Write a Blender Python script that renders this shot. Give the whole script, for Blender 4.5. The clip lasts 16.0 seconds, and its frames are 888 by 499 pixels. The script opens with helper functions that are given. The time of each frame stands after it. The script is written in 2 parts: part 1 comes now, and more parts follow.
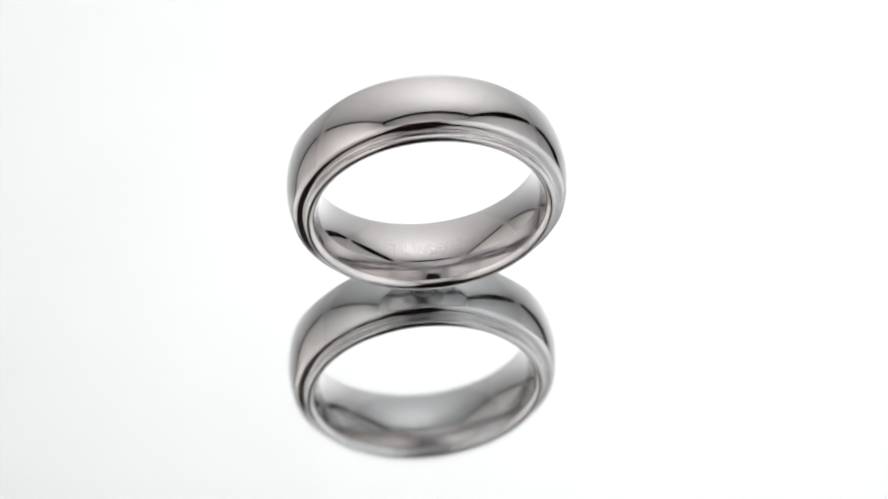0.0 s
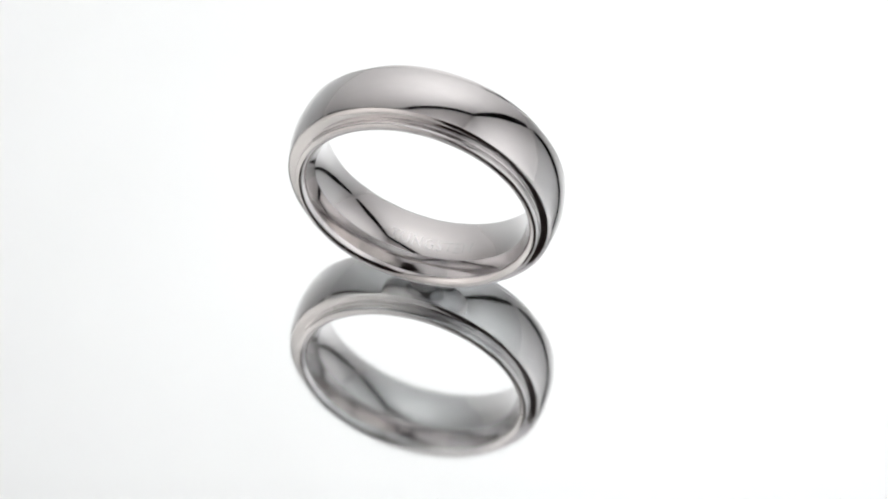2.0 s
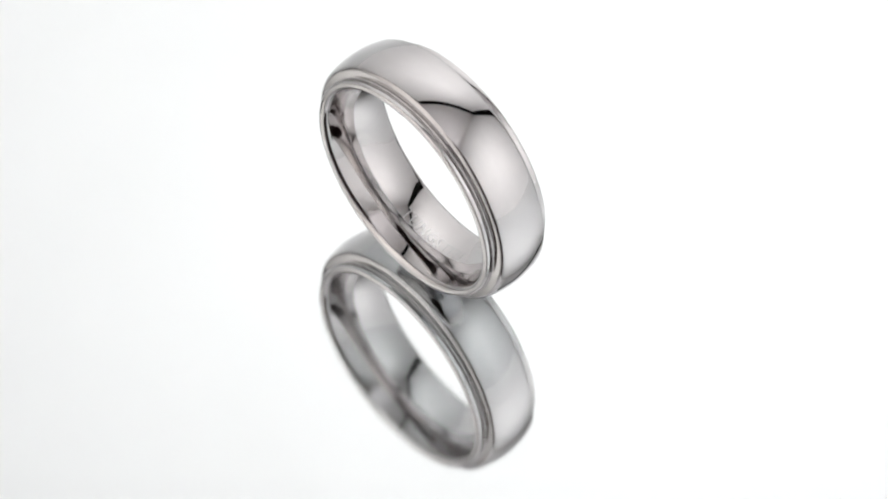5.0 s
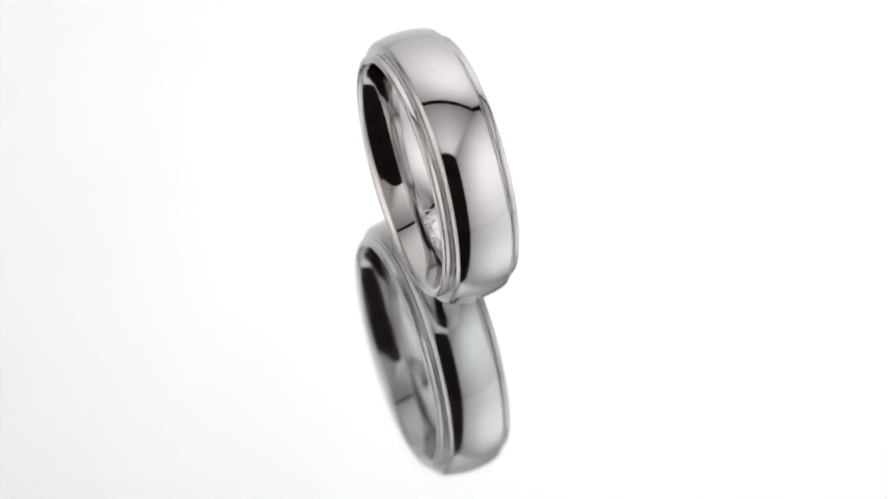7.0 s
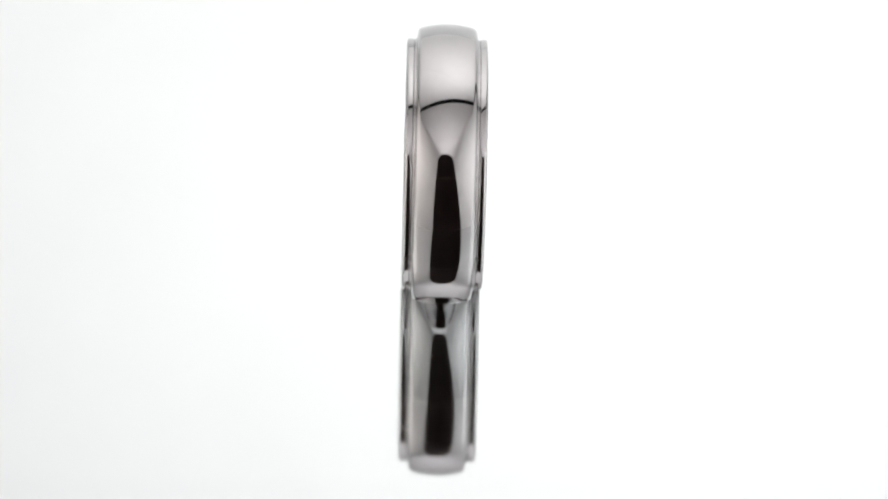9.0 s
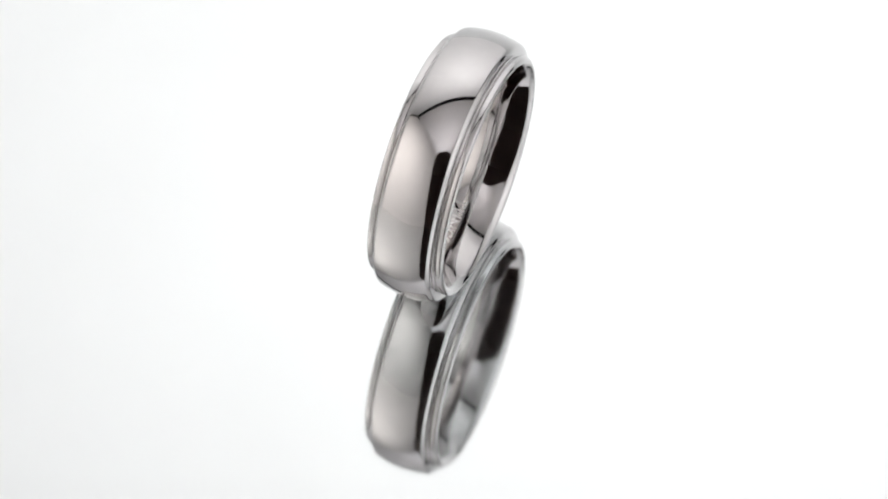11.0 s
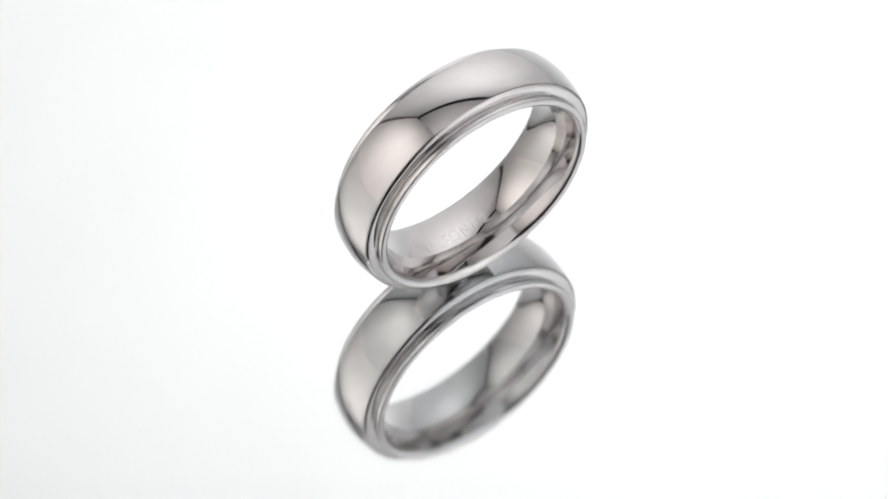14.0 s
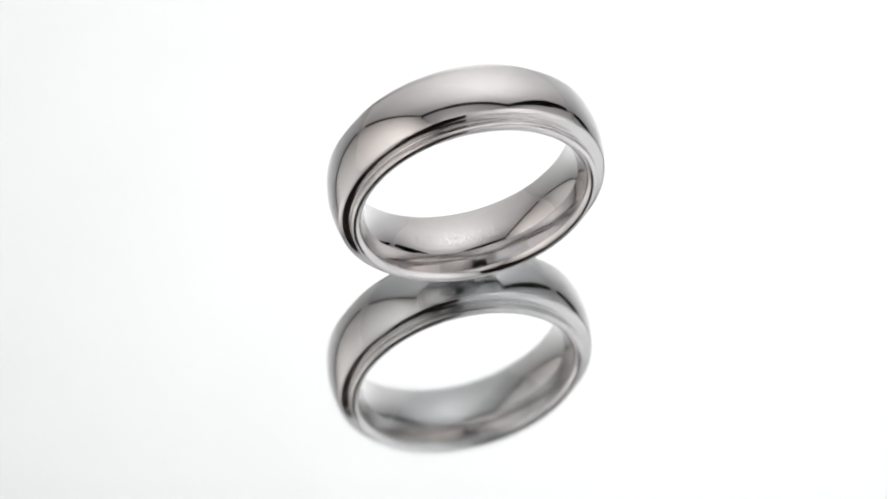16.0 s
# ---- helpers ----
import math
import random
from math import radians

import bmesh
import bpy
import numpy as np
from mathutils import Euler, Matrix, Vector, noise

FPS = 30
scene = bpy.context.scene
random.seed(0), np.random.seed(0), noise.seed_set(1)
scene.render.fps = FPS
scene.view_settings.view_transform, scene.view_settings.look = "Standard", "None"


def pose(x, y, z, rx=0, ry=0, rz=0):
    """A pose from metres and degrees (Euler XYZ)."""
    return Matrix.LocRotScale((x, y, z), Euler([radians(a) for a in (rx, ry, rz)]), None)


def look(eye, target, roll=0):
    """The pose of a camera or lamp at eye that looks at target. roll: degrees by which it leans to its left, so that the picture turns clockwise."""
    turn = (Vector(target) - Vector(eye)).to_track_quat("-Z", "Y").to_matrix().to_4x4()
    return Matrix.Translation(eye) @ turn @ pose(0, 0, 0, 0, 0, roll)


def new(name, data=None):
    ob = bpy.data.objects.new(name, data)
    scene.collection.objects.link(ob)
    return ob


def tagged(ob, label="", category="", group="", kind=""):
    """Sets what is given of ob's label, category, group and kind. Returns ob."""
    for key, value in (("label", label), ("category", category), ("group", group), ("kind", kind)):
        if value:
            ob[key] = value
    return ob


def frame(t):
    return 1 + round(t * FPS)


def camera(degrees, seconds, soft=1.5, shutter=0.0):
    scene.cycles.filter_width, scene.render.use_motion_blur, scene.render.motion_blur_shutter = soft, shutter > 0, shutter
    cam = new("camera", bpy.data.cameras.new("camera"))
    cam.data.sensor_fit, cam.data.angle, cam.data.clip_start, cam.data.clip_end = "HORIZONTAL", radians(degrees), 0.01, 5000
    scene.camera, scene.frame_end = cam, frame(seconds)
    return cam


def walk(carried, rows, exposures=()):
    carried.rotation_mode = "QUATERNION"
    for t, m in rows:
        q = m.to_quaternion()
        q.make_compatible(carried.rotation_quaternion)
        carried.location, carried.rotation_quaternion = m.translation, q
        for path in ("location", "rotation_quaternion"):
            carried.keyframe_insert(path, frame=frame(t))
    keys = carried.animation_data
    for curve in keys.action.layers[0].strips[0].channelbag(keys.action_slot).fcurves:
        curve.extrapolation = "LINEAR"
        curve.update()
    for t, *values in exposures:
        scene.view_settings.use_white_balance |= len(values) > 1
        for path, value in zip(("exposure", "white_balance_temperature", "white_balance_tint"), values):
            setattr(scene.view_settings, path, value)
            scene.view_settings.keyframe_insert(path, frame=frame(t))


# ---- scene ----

MM = 0.001

# ---- camera: it stands still and looks steeply down at the mirror ----
PITCH, DISTANCE = radians(53.624), 0.39759
EYE = (0.0, -DISTANCE * math.cos(PITCH), DISTANCE * math.sin(PITCH))
cam = camera(10.231, 16.0, soft=2.05)
walk(cam, [(0.0, look(EYE, (0, 0, 0), 1.858)), (16.0, look(EYE, (0, 0, 0), 1.858))], [(0.0, 0.0), (16.0, 0.0)])

# turntable: axis, start angle and speed; the ring stands a little off the axis
PIVOT = Vector((0.052 * MM, -1.392 * MM, 0.0))
OFFSET = Vector((-1.583 * MM, -0.264 * MM, 0.0))
START, SPEED, DRIFT, LEAN = -7.691, 10.766, 0.0133, -0.228

# ---- light: four diffused studio lamps outside a white fabric tent in a dark room ----
world = bpy.data.worlds.new("dark_studio")
world.use_nodes = True
world.node_tree.nodes["Background"].inputs[0].default_value = (0.5, 0.5, 0.55, 1)
world.node_tree.nodes["Background"].inputs[1].default_value = 0.01
scene.world = world


H = 0.375  # the tent's height


def studio_lamp(name, eye, target, size, watts, colour):
    """Places and sizes in tent heights."""
    data = bpy.data.lights.new(name, "AREA")
    data.shape, data.size, data.energy, data.color = "DISK", size * H, watts, colour
    ob = new(name, data)
    ob.matrix_world = look(Vector(eye) * H, Vector(target) * H)
    return tagged(ob, "round diffused studio lamp outside the tent", "studio lamp", kind="structure")


studio_lamp("studio_lamp", (0.045, 0.95, 0.64), (0.03, 0.393, 0.38), 0.44, 1.0, (1.0, 0.988, 0.982))
studio_lamp("studio_lamp", (-0.86, -0.38, 0.42), (-0.45, -0.16, 0.36), 0.24, 0.70, (1.0, 0.95, 0.915))
studio_lamp("studio_lamp", (0.92, -0.42, 0.42), (0.505, -0.25, 0.36), 0.24, 0.84, (1.0, 0.985, 0.98))
studio_lamp("studio_lamp", (0.06, -0.50, 1.60), (0.04, -0.40, 1.0), 0.27, 0.76, (0.975, 0.945, 0.98))
scene.cycles.max_bounces, scene.cycles.glossy_bounces = 20, 16


# ---- materials ----
def material(name):
    m = bpy.data.materials.new(name)
    m.use_nodes = True
    nodes, links = m.node_tree.nodes, m.node_tree.links
    return m, nodes, links, nodes["Principled BSDF"]


def noise_value(nodes, links, scale, low, high, detail=3.0, stretch=None):
    """A noise in object space, remapped to low..high."""
    co = nodes.new("ShaderNodeTexCoord")
    n = nodes.new("ShaderNodeTexNoise")
    n.inputs["Scale"].default_value, n.inputs["Detail"].default_value = scale, detail
    if stretch:
        mapping = nodes.new("ShaderNodeMapping")
        mapping.inputs["Scale"].default_value = stretch
        links.new(co.outputs["Object"], mapping.inputs["Vector"])
        links.new(mapping.outputs["Vector"], n.inputs["Vector"])
    else:
        links.new(co.outputs["Object"], n.inputs["Vector"])
    r = nodes.new("ShaderNodeMapRange")
    r.inputs["From Min"].default_value, r.inputs["From Max"].default_value = 0.3, 0.7
    r.inputs["To Min"].default_value, r.inputs["To Max"].default_value = low, high
    links.new(n.outputs["Fac"], r.inputs["Value"])
    return r.outputs["Result"], n.outputs["Fac"]


def metal(name, colour, rough_low, rough_high, bump):
    m, nodes, links, b = material(name)
    b.inputs["Base Color"].default_value = (*colour, 1)
    b.inputs["Metallic"].default_value = 1.0
    rough, _ = noise_value(nodes, links, 260.0, rough_low, rough_high)
    links.new(rough, b.inputs["Roughness"])
    if bump:
        _, fine = noise_value(nodes, links, 9000.0, 0, 1, 2.0)
        bp = nodes.new("ShaderNodeBump")
        bp.inputs["Strength"].default_value, bp.inputs["Distance"].default_value = bump, 0.000002
        links.new(fine, bp.inputs["Height"])
        links.new(bp.outputs["Normal"], b.inputs["Normal"])
    return m


POLISHED = metal("polished_tungsten", (0.648, 0.632, 0.635), 0.035, 0.06, 0.0)
EDGE = metal("machined_tungsten_edge", (0.655, 0.640, 0.643), 0.035, 0.065, 0.006)
INSIDE = metal("polished_inside", (0.642, 0.622, 0.622), 0.04, 0.07, 0.0)


def etched_material():
    """Frosted laser mark, worn smooth towards the end of the word."""
    m, nodes, links, b = material("laser_etched_mark")
    b.inputs["Metallic"].default_value = 1.0
    co, split = nodes.new("ShaderNodeTexCoord"), nodes.new("ShaderNodeSeparateXYZ")
    links.new(co.outputs["Object"], split.inputs["Vector"])
    grain, _ = noise_value(nodes, links, 5000.0, -0.0004, 0.0004)
    place = nodes.new("ShaderNodeMath")
    place.operation = "ADD"
    links.new(split.outputs["X"], place.inputs[0])
    links.new(grain, place.inputs[1])
    for low, high, socket in ((0.30, 0.08, "Roughness"), (0.73, 0.635, "Base Color")):
        wear = nodes.new("ShaderNodeMapRange")
        wear.inputs["From Min"].default_value, wear.inputs["From Max"].default_value = 0.0012, 0.0026
        wear.inputs["To Min"].default_value, wear.inputs["To Max"].default_value = low, high
        links.new(place.outputs[0], wear.inputs["Value"])
        links.new(wear.outputs["Result"], b.inputs[socket])
    return m


ETCHED = etched_material()


def wax_material():
    m, nodes, links, b = material("clear_wax")
    b.inputs["Base Color"].default_value = (0.75, 0.76, 0.76, 1)
    b.inputs["Roughness"].default_value = 0.25
    b.inputs["IOR"].default_value = 1.42
    b.inputs["Transmission Weight"].default_value = 0.6
    return m


def silver_material():
    m, nodes, links, b = material("mirror_silver")
    b.inputs["Base Color"].default_value = (0.839, 0.867, 0.874, 1)
    b.inputs["Metallic"].default_value = 1.0
    b.inputs["Roughness"].default_value = 0.06
    return m


def fabric_material(name, colour):
    """Thin white diffusion cloth: it scatters part of the light back and lets part through."""
    m, nodes, links, b = material(name)
    nodes.remove(b)
    tint, _ = noise_value(nodes, links, 30.0, 0.97, 1.0)
    mix = nodes.new("ShaderNodeMix")
    mix.data_type, mix.blend_type = "RGBA", "MULTIPLY"
    mix.inputs[0].default_value = 1.0
    mix.inputs[6].default_value = (*colour, 1)
    links.new(tint, mix.inputs[7])
    d, t = nodes.new("ShaderNodeBsdfDiffuse"), nodes.new("ShaderNodeBsdfTranslucent")
    links.new(mix.outputs[2], d.inputs["Color"])
    links.new(mix.outputs[2], t.inputs["Color"])
    both = nodes.new("ShaderNodeMixShader")
    both.inputs[0].default_value = 0.62
    links.new(d.outputs[0], both.inputs[1])
    links.new(t.outputs[0], both.inputs[2])
    links.new(both.outputs[0], nodes["Material Output"].inputs["Surface"])
    return m


def matt(name, colour, rough=0.8, vary=0.15):
    m, nodes, links, b = material(name)
    tint, _ = noise_value(nodes, links, 60.0, 1 - vary, 1 + vary)
    mix = nodes.new("ShaderNodeMix")
    mix.data_type, mix.blend_type = "RGBA", "MULTIPLY"
    mix.inputs[0].default_value = 1.0
    mix.inputs[6].default_value = (*colour, 1)
    links.new(tint, mix.inputs[7])
    links.new(mix.outputs[2], b.inputs["Base Color"])
    b.inputs["Roughness"].default_value = rough
    return m


WAX, SILVER = wax_material(), silver_material()
FABRIC = fabric_material("white_diffusion_cloth", (0.92, 0.92, 0.92))
FABRIC_WARM = fabric_material("cream_diffusion_cloth", (0.92, 0.907, 0.891))
BLACK = matt("black_binding", (0.006, 0.0055, 0.0055), 1.0)
BLACK.node_tree.nodes["Principled BSDF"].inputs["Specular IOR Level"].default_value = 0.1
BROWN = matt("taupe_binding", (0.10, 0.085, 0.078))
ROOM = matt("dark_room_paint", (0.42, 0.33, 0.30), 0.9)
TABLE = matt("white_laminate", (0.75, 0.75, 0.75), 0.4, 0.03)


# ---- helpers for meshes ----
def part(name, bm, mat, parent=None, label="", smooth=False):
    mesh = bpy.data.meshes.new(name)
    bm.to_mesh(mesh)
    bm.free()
    mesh.materials.append(mat)
    if smooth:
        mesh.polygons.foreach_set("use_smooth", [True] * len(mesh.polygons))
    ob = new(name, mesh)
    ob.parent = parent
    return tagged(ob, label) if label else ob


def lathe(profile, segments, lift):
    """A strip turned round the Y axis: profile of (place along the axis, radius), axis at height lift."""
    bm = bmesh.new()
    rings = []
    for a, r in profile:
        rings.append([bm.verts.new((r * math.cos(k * math.tau / segments), a, lift + r * math.sin(k * math.tau / segments)))
                      for k in range(segments)])
    for one, two in zip(rings, rings[1:]):
        for k in range(segments):
            j = (k + 1) % segments
            bm.faces.new((one[k], one[j], two[j], two[k]))
    return bm


def quad(points):
    bm = bmesh.new()
    bm.faces.new([bm.verts.new(p) for p in points])
    return bm


def rod(start, end, r1, r2, sides=10):
    bm = bmesh.new()
    a, b = Vector(start), Vector(end)
    bmesh.ops.create_cone(bm, cap_ends=True, segments=sides, radius1=r1, radius2=r2, depth=(b - a).length,
                          matrix=Matrix.Translation((a + b) / 2) @ (b - a).to_track_quat("Z", "Y").to_matrix().to_4x4())
    return bm


def disc(radius, top, thickness, segments=128):
    bm = bmesh.new()
    bmesh.ops.create_cone(bm, cap_ends=True, segments=segments, radius1=radius, radius2=radius, depth=thickness,
                          matrix=Matrix.Translation((0, 0, top - thickness / 2)))
    return bm


def box(x0, y0, z0, x1, y1, z1):
    bm = bmesh.new()
    bmesh.ops.create_cube(bm, size=1, matrix=Matrix.Translation(((x0 + x1) / 2, (y0 + y1) / 2, (z0 + z1) / 2))
                          @ Matrix.Diagonal((x1 - x0, y1 - y0, z1 - z0, 1)))
    return bm


# ---- the dark room and the table ----
tagged(part("floor", box(-1.5, -1.8, -0.80, 1.5, 1.5, -0.75), ROOM), "dark studio floor", "floor", kind="structure")
tagged(part("ceiling", box(-1.5, -1.8, 1.6, 1.5, 1.5, 1.65), ROOM), "dark studio ceiling", "ceiling", kind="structure")
tagged(part("wall_north", box(-1.5, 1.5, -0.75, 1.5, 1.55, 1.6), ROOM), "dark studio wall", "wall", kind="structure")
tagged(part("wall_south", box(-1.5, -1.85, -0.75, 1.5, -1.8, 1.6), ROOM), "dark studio wall", "wall", kind="structure")
tagged(part("wall_west", box(-1.55, -1.8, -0.75, -1.5, 1.5, 1.6), ROOM), "dark studio wall", "wall", kind="structure")
tagged(part("wall_east", box(1.5, -1.8, -0.75, 1.55, 1.5, 1.6), ROOM), "dark studio wall", "wall", kind="structure")

table = tagged(new("table"), "white laminate table under the turntable", "table")
table.location = (0, 0, -0.75)
part("tabletop", box(-0.48, -0.44, 0.715, 0.48, 0.44, 0.738), TABLE, table)
for sx in (-0.43, 0.43):
    for sy in (-0.39, 0.39):
        part("leg", box(sx - 0.02, sy - 0.02, 0, sx + 0.02, sy + 0.02, 0.715), TABLE, table)

# ---- the light tent, open in a slit at the front ----

def at(x, y, z):
    return Vector((x * H, y * H, z * H))


BL, BR = at(-0.75, 0.43, -0.0025), at(0.75, 0.56, -0.0025)
TBL, TBR = at(-0.645, 0.17, 1), at(0.635, 0.35, 1)
FL, FR = at(-0.148, -0.75, -0.0025), at(0.265, -0.75, -0.0025)
TFL, TFR = at(-0.155, -0.545, 1), at(0.175, -0.545, 1)
DOWN = Vector((0, 0, -0.012 + 0.0025 * H))

tent = tagged(new("light_tent"), "white fabric light tent with dark bound edges", "light tent")
part("back_panel", quad((BL, BR, TBR, TBL)), FABRIC, tent)


def towards(a, b, k):
    return a + (b - a) * k


def shell(columns):
    """A smooth sheet through rows of points."""
    bm = bmesh.new()
    grid = [[bm.verts.new(p) for p in row] for row in columns]
    for one, two in zip(grid, grid[1:]):
        for k in range(len(one) - 1):
            bm.faces.new((one[k], one[k + 1], two[k + 1], two[k]))
    return bm


STATIONS = 24


def cloth_section(k):
    """Cross-section of the tent at k from back to front: side, softly rounded shoulder, roof, shoulder, side."""
    low_l, low_r = towards(BL, FL, k), towards(BR, FR, k)
    top_l, top_r = towards(TBL, TFL, k), towards(TBR, TFR, k)
    bend = 0.003 + 0.062 * k ** 1.5
    roof_l, roof_r = top_l + (top_r - top_l).normalized() * bend * 0.9, top_r + (top_l - top_r).normalized() * bend * 0.9
    side_l, side_r = top_l + (low_l - top_l).normalized() * bend, top_r + (low_r - top_r).normalized() * bend

    def shoulder(a, corner, b):
        return [a * (1 - v) ** 2 + corner * 2 * v * (1 - v) + b * v * v for v in (i / 10 for i in range(11))]

    return ([towards(low_l, side_l, i / 8) for i in range(9)],
            shoulder(side_l, top_l, roof_l) + [towards(roof_l, roof_r, i / 8) for i in range(1, 8)] + shoulder(roof_r, top_r, side_r),
            [towards(side_r, low_r, i / 8) for i in range(9)])


sections = [cloth_section(i / STATIONS) for i in range(STATIONS + 1)]
part("side_panel", shell([one[0] for one in sections]), FABRIC_WARM, tent, "cream fabric side panel", True)
part("side_panel", shell([one[2] for one in sections]), FABRIC, tent, smooth=True)
part("roof_panel", shell([one[1] for one in sections]), FABRIC_WARM, tent, "cream fabric roof panel", True)

INSET = Vector((0, -0.004, -0.006))
part("edge_binding", rod(towards(TBL, TBR, 0.03) + INSET, TBR + INSET, 0.028 * H, 0.034 * H), BLACK, tent)
part("edge_binding", rod(towards(BL, TBL, 0.06) + Vector((0.004, -0.004, 0)), TBL + Vector((0.004, -0.004, 0)), 0.0179 * H, 0.0179 * H), BROWN, tent, "taupe edge binding")
SIDE = Vector((-0.006, -0.004, 0))
part("edge_binding", rod(towards(BR, TBR, 0.05) + SIDE, towards(BR, TBR, 0.35) + SIDE, 0.030 * H, 0.072 * H), BLACK, tent)
part("edge_binding", rod(towards(BR, TBR, 0.35) + SIDE, TBR + SIDE, 0.072 * H, 0.042 * H), BLACK, tent)
part("edge_binding", rod(TBL + INSET, towards(TBL, TFL, 0.18) + INSET, 0.0238 * H, 0.0048 * H), BLACK, tent)
part("edge_binding", rod(TBR + INSET, towards(TBR, TFR, 0.06) + INSET, 0.0238 * H, 0.0048 * H), BLACK, tent)
for top, foot in ((BL, BL), (BR, BR), (FL, FL), (FR, FR)):
    part("pole_foot", rod(top, foot + DOWN, 0.003, 0.004), BROWN, tent)

# ---- turntable with a round mirror ----
GAP = 1.053 * MM
mirror = tagged(new("mirror_turntable"), "round front-silvered mirror on a turntable", "mirror")
part("mirror_plate", disc(0.270, -GAP, 0.004), SILVER, mirror, "bright silver mirror plate")
part("turntable_base", disc(0.12, -GAP - 0.004, 0.012 - GAP - 0.004, 64), TABLE, mirror, "white turntable base")


def wax_dot():
    """A small dab of clear wax that holds the ring upright."""
    profile = [(0.0, 0.0), (1.10, 0.0), (1.30, 0.12), (1.25, 0.40), (1.00, 0.74), (0.70, 1.00), (0.66, 1.20)]
    bm = bmesh.new()
    rings = [[bm.verts.new((r * MM * math.cos(k * math.tau / 40) * (1 + 0.06 * math.sin(2.1 + 3 * k * math.tau / 40)),
                            0.8 * r * MM * math.sin(k * math.tau / 40), z * MM)) for k in range(40)] for r, z in profile[1:]]
    for one, two in zip(rings, rings[1:]):
        for k in range(40):
            bm.faces.new((one[k], one[(k + 1) % 40], two[(k + 1) % 40], two[k]))
    bm.faces.new(rings[0][::-1])
    bm.faces.new(rings[-1])
    return tagged(part("wax_dot", bm, WAX, None, smooth=True), "small clear wax dab holding the ring upright", "wax dab")


wax = wax_dot()

# ---- the ring ----
R_TOP, DOME = 10.99, 2.30


def smooth_bend(points, steps=5):
    """Rounds the inner corners of an open profile."""
    out = [points[0]]
    for (ax, ay), (bx, by), (cx, cy) in zip(points, points[1:], points[2:]):
        la, lc = math.hypot(ax - bx, ay - by), math.hypot(cx - bx, cy - by)
        k = min(0.06, la * 0.45, lc * 0.45)
        p = (bx + (ax - bx) * k / la, by + (ay - by) * k / la)
        q = (bx + (cx - bx) * k / lc, by + (cy - by) * k / lc)
        for i in range(steps + 1):
            s = i / steps
            out.append(((1 - s) ** 2 * p[0] + 2 * s * (1 - s) * bx + s * s * q[0],
                        (1 - s) ** 2 * p[1] + 2 * s * (1 - s) * by + s * s * q[1]))
    return out + [points[-1]]


def dense(points, step=0.03):
    """Adds points along the straight stretches, so that flats stay flat under smooth shading."""
    out = [points[0]]
    for (ax, ay), (bx, by) in zip(points, points[1:]):
        n = max(1, math.ceil(math.hypot(bx - ax, by - ay) / step))
        out += [(ax + (bx - ax) * i / n, ay + (by - ay) * i / n) for i in range(1, n + 1)]
    return out


def outer_radius(a):
    """The dome, rounded over towards its edges."""
    return R_TOP - 0.0715 * a * a - 0.16 * (max(0.0, a - 2.0) / 0.30) ** 3


def inner_radius(a):
    return 8.48 + 0.0885 * a * a - 0.0019 * a ** 4


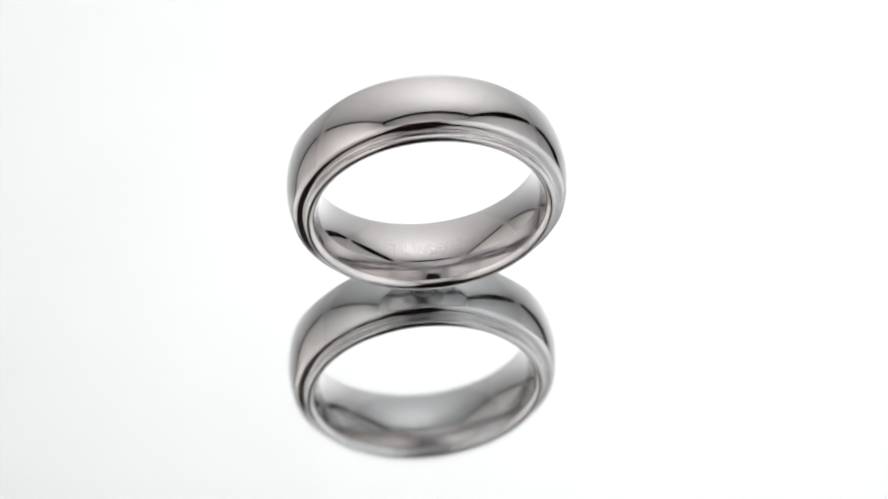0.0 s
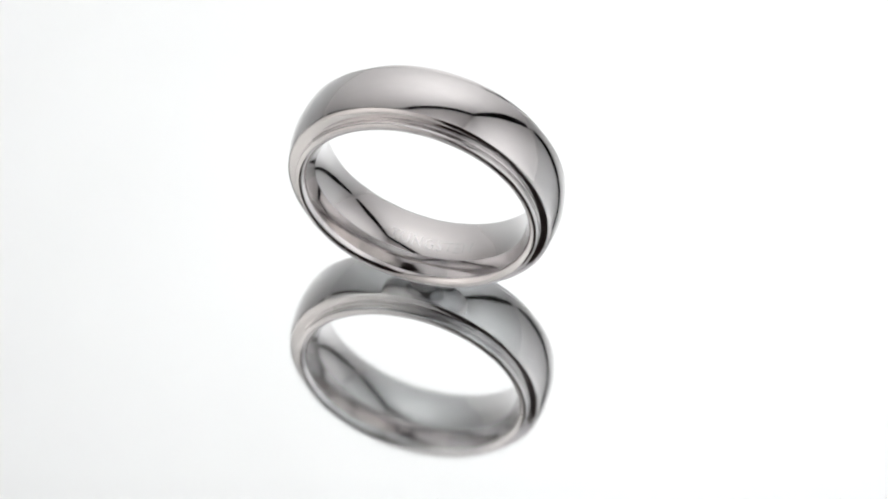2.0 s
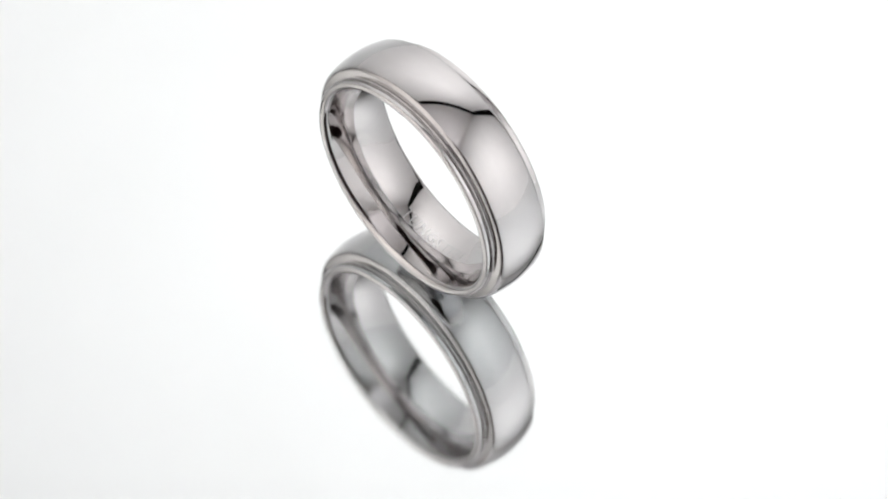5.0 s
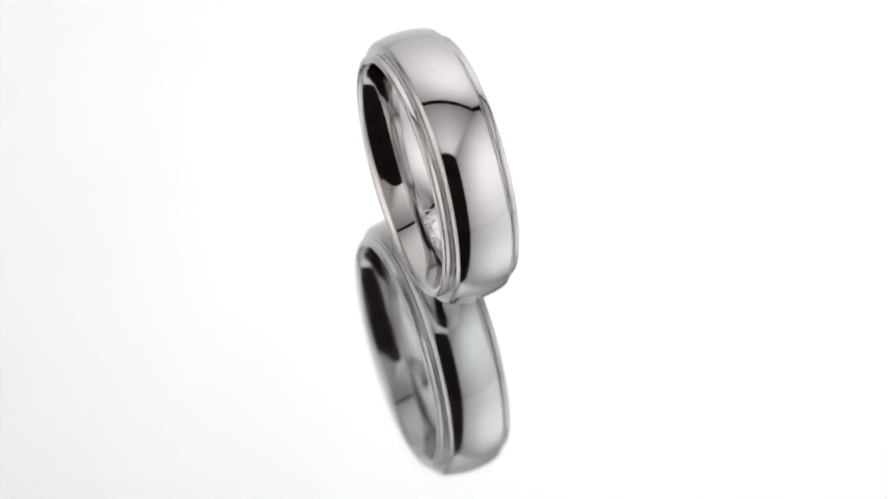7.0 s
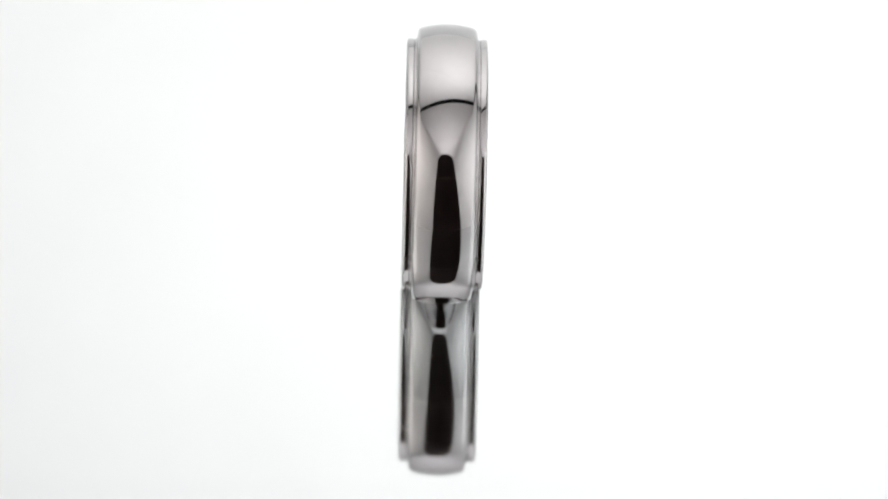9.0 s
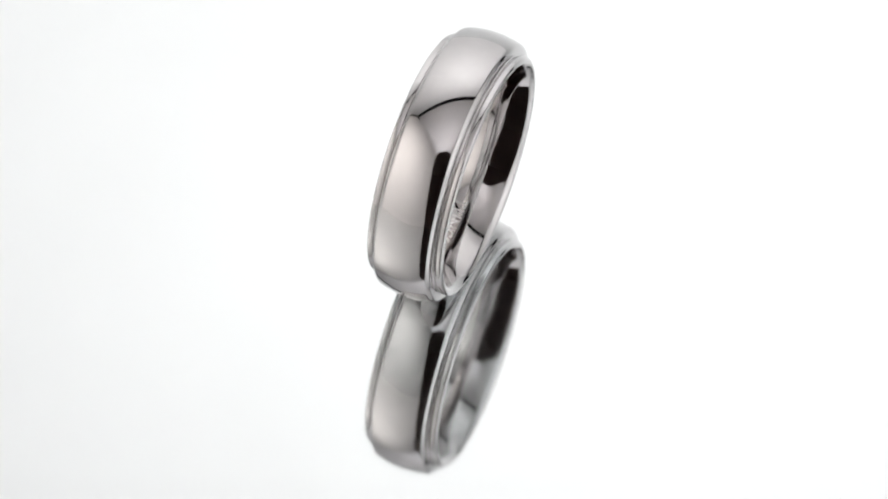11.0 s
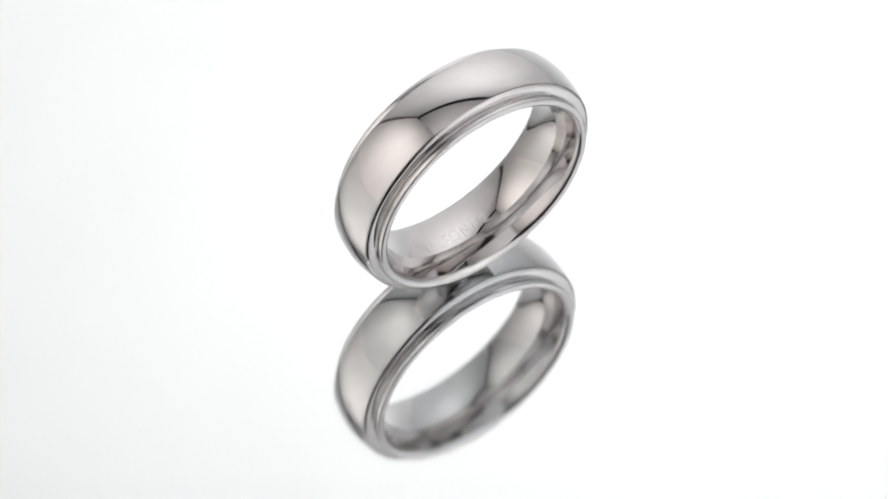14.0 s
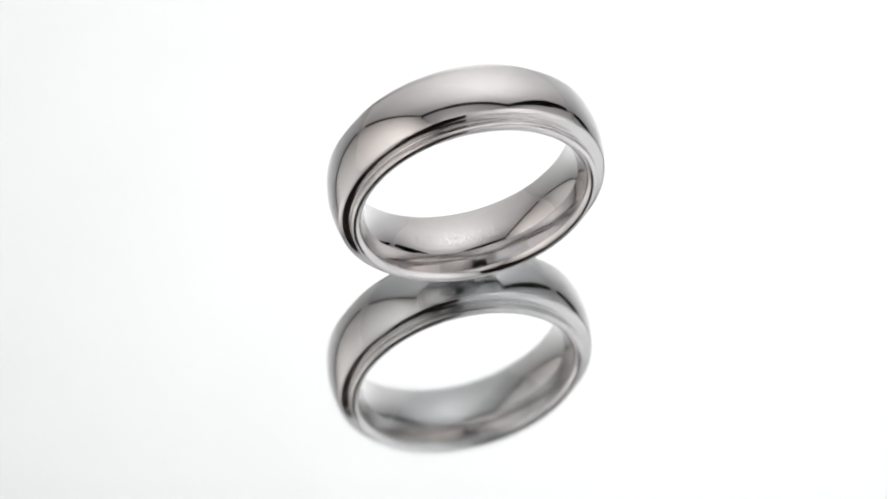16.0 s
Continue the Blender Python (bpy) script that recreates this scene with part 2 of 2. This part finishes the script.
def wedding_ring():
    ring = tagged(new("ring"), "polished silver-grey ring with domed band, standing on the mirror", "ring")
    dome = [(a, outer_radius(abs(a))) for a in np.linspace(-DOME, DOME, 81)]
    shoulder = [(DOME, outer_radius(DOME)), (2.33, 10.38), (2.395, 9.93), (2.415, 9.865), (2.45, 9.87), (2.505, 9.855), (2.53, 9.745),
                (2.56, 9.74), (2.60, 9.83), (2.72, 9.848), (2.82, 9.857), (2.98, 9.85), (3.07, 9.81), (3.14, 9.69), (3.17, 9.52)]
    shoulder = dense(smooth_bend(shoulder))
    turn = 2.62
    for k in range(1, 21):
        v = k / 20
        shoulder.append(((1 - v) ** 2 * 3.17 + 2 * v * (1 - v) * 3.14 + v * v * turn,
                         (1 - v) ** 2 * 9.52 + 2 * v * (1 - v) * 9.145 + v * v * inner_radius(turn)))
    inner = [(a, inner_radius(a)) for a in np.linspace(turn, -turn, 81)]

    def scaled(points, sign=1):
        return [(sign * a * MM, r * MM) for a, r in points]

    lift = R_TOP * MM
    part("domed_band", lathe(scaled(dome), 400, lift), POLISHED, ring, "mirror-polished domed outer band", True)
    part("stepped_edge", lathe(scaled(shoulder), 400, lift), EDGE, ring, "stepped rim with fine grooves", True)
    part("stepped_edge", lathe(scaled(shoulder, -1), 400, lift), EDGE, ring, "stepped rim with fine grooves", True)
    part("inner_band", lathe(scaled(inner), 400, lift), INSIDE, ring, "rounded comfort-fit inner band", True)

    # the etched word, bent onto the inside of the band
    text = bpy.data.curves.new("word", "FONT")
    text.body, text.size, text.align_x, text.space_character = "TUNGSTEN", TEXT_SIZE * MM, "CENTER", 1.15
    text.resolution_u = 3
    holder = new("word", text)
    bpy.context.view_layer.update()
    flat = holder.evaluated_get(bpy.context.evaluated_depsgraph_get()).to_mesh()
    bm = bmesh.new()
    bm.from_mesh(flat)
    bpy.data.objects.remove(holder)
    bmesh.ops.subdivide_edges(bm, edges=[e for e in bm.edges if e.calc_length() > 0.0003], cuts=2)
    for v in bm.verts:
        angle = v.co.x * 0.82 / (8.55 * MM) + radians(TEXT_ANGLE)
        along = v.co.y + TEXT_BASE * MM
        r = (inner_radius(along / MM) - 0.012) * MM
        v.co = (r * math.sin(angle), along, lift - r * math.cos(angle))
    part("engraving", bm, ETCHED, ring, "etched lettering reading TUNGSTEN")
    return ring


TEXT_SIZE, TEXT_ANGLE, TEXT_BASE = 1.5, 4.0, -0.55
ring = wedding_ring()


# ---- what moves: the turntable carries mirror and ring round ----
def motions():
    turns, places, dabs = [], [], []
    for k in range(33):
        t = k * 0.5
        spin = pose(0, 0, 0, 0, 0, -(START + SPEED * t + DRIFT * (t - 8) ** 2))
        base = Matrix.Translation(PIVOT) @ spin
        turns.append((t, base))
        dabs.append((t, base @ Matrix.Translation(OFFSET + Vector((0, 0, -GAP)))))
        places.append((t, base @ Matrix.Translation(OFFSET + Vector((0, 0, 0.00002))) @ pose(0, 0, 0, LEAN)))
    walk(mirror, turns)
    walk(ring, places)
    walk(wax, dabs)


motions()
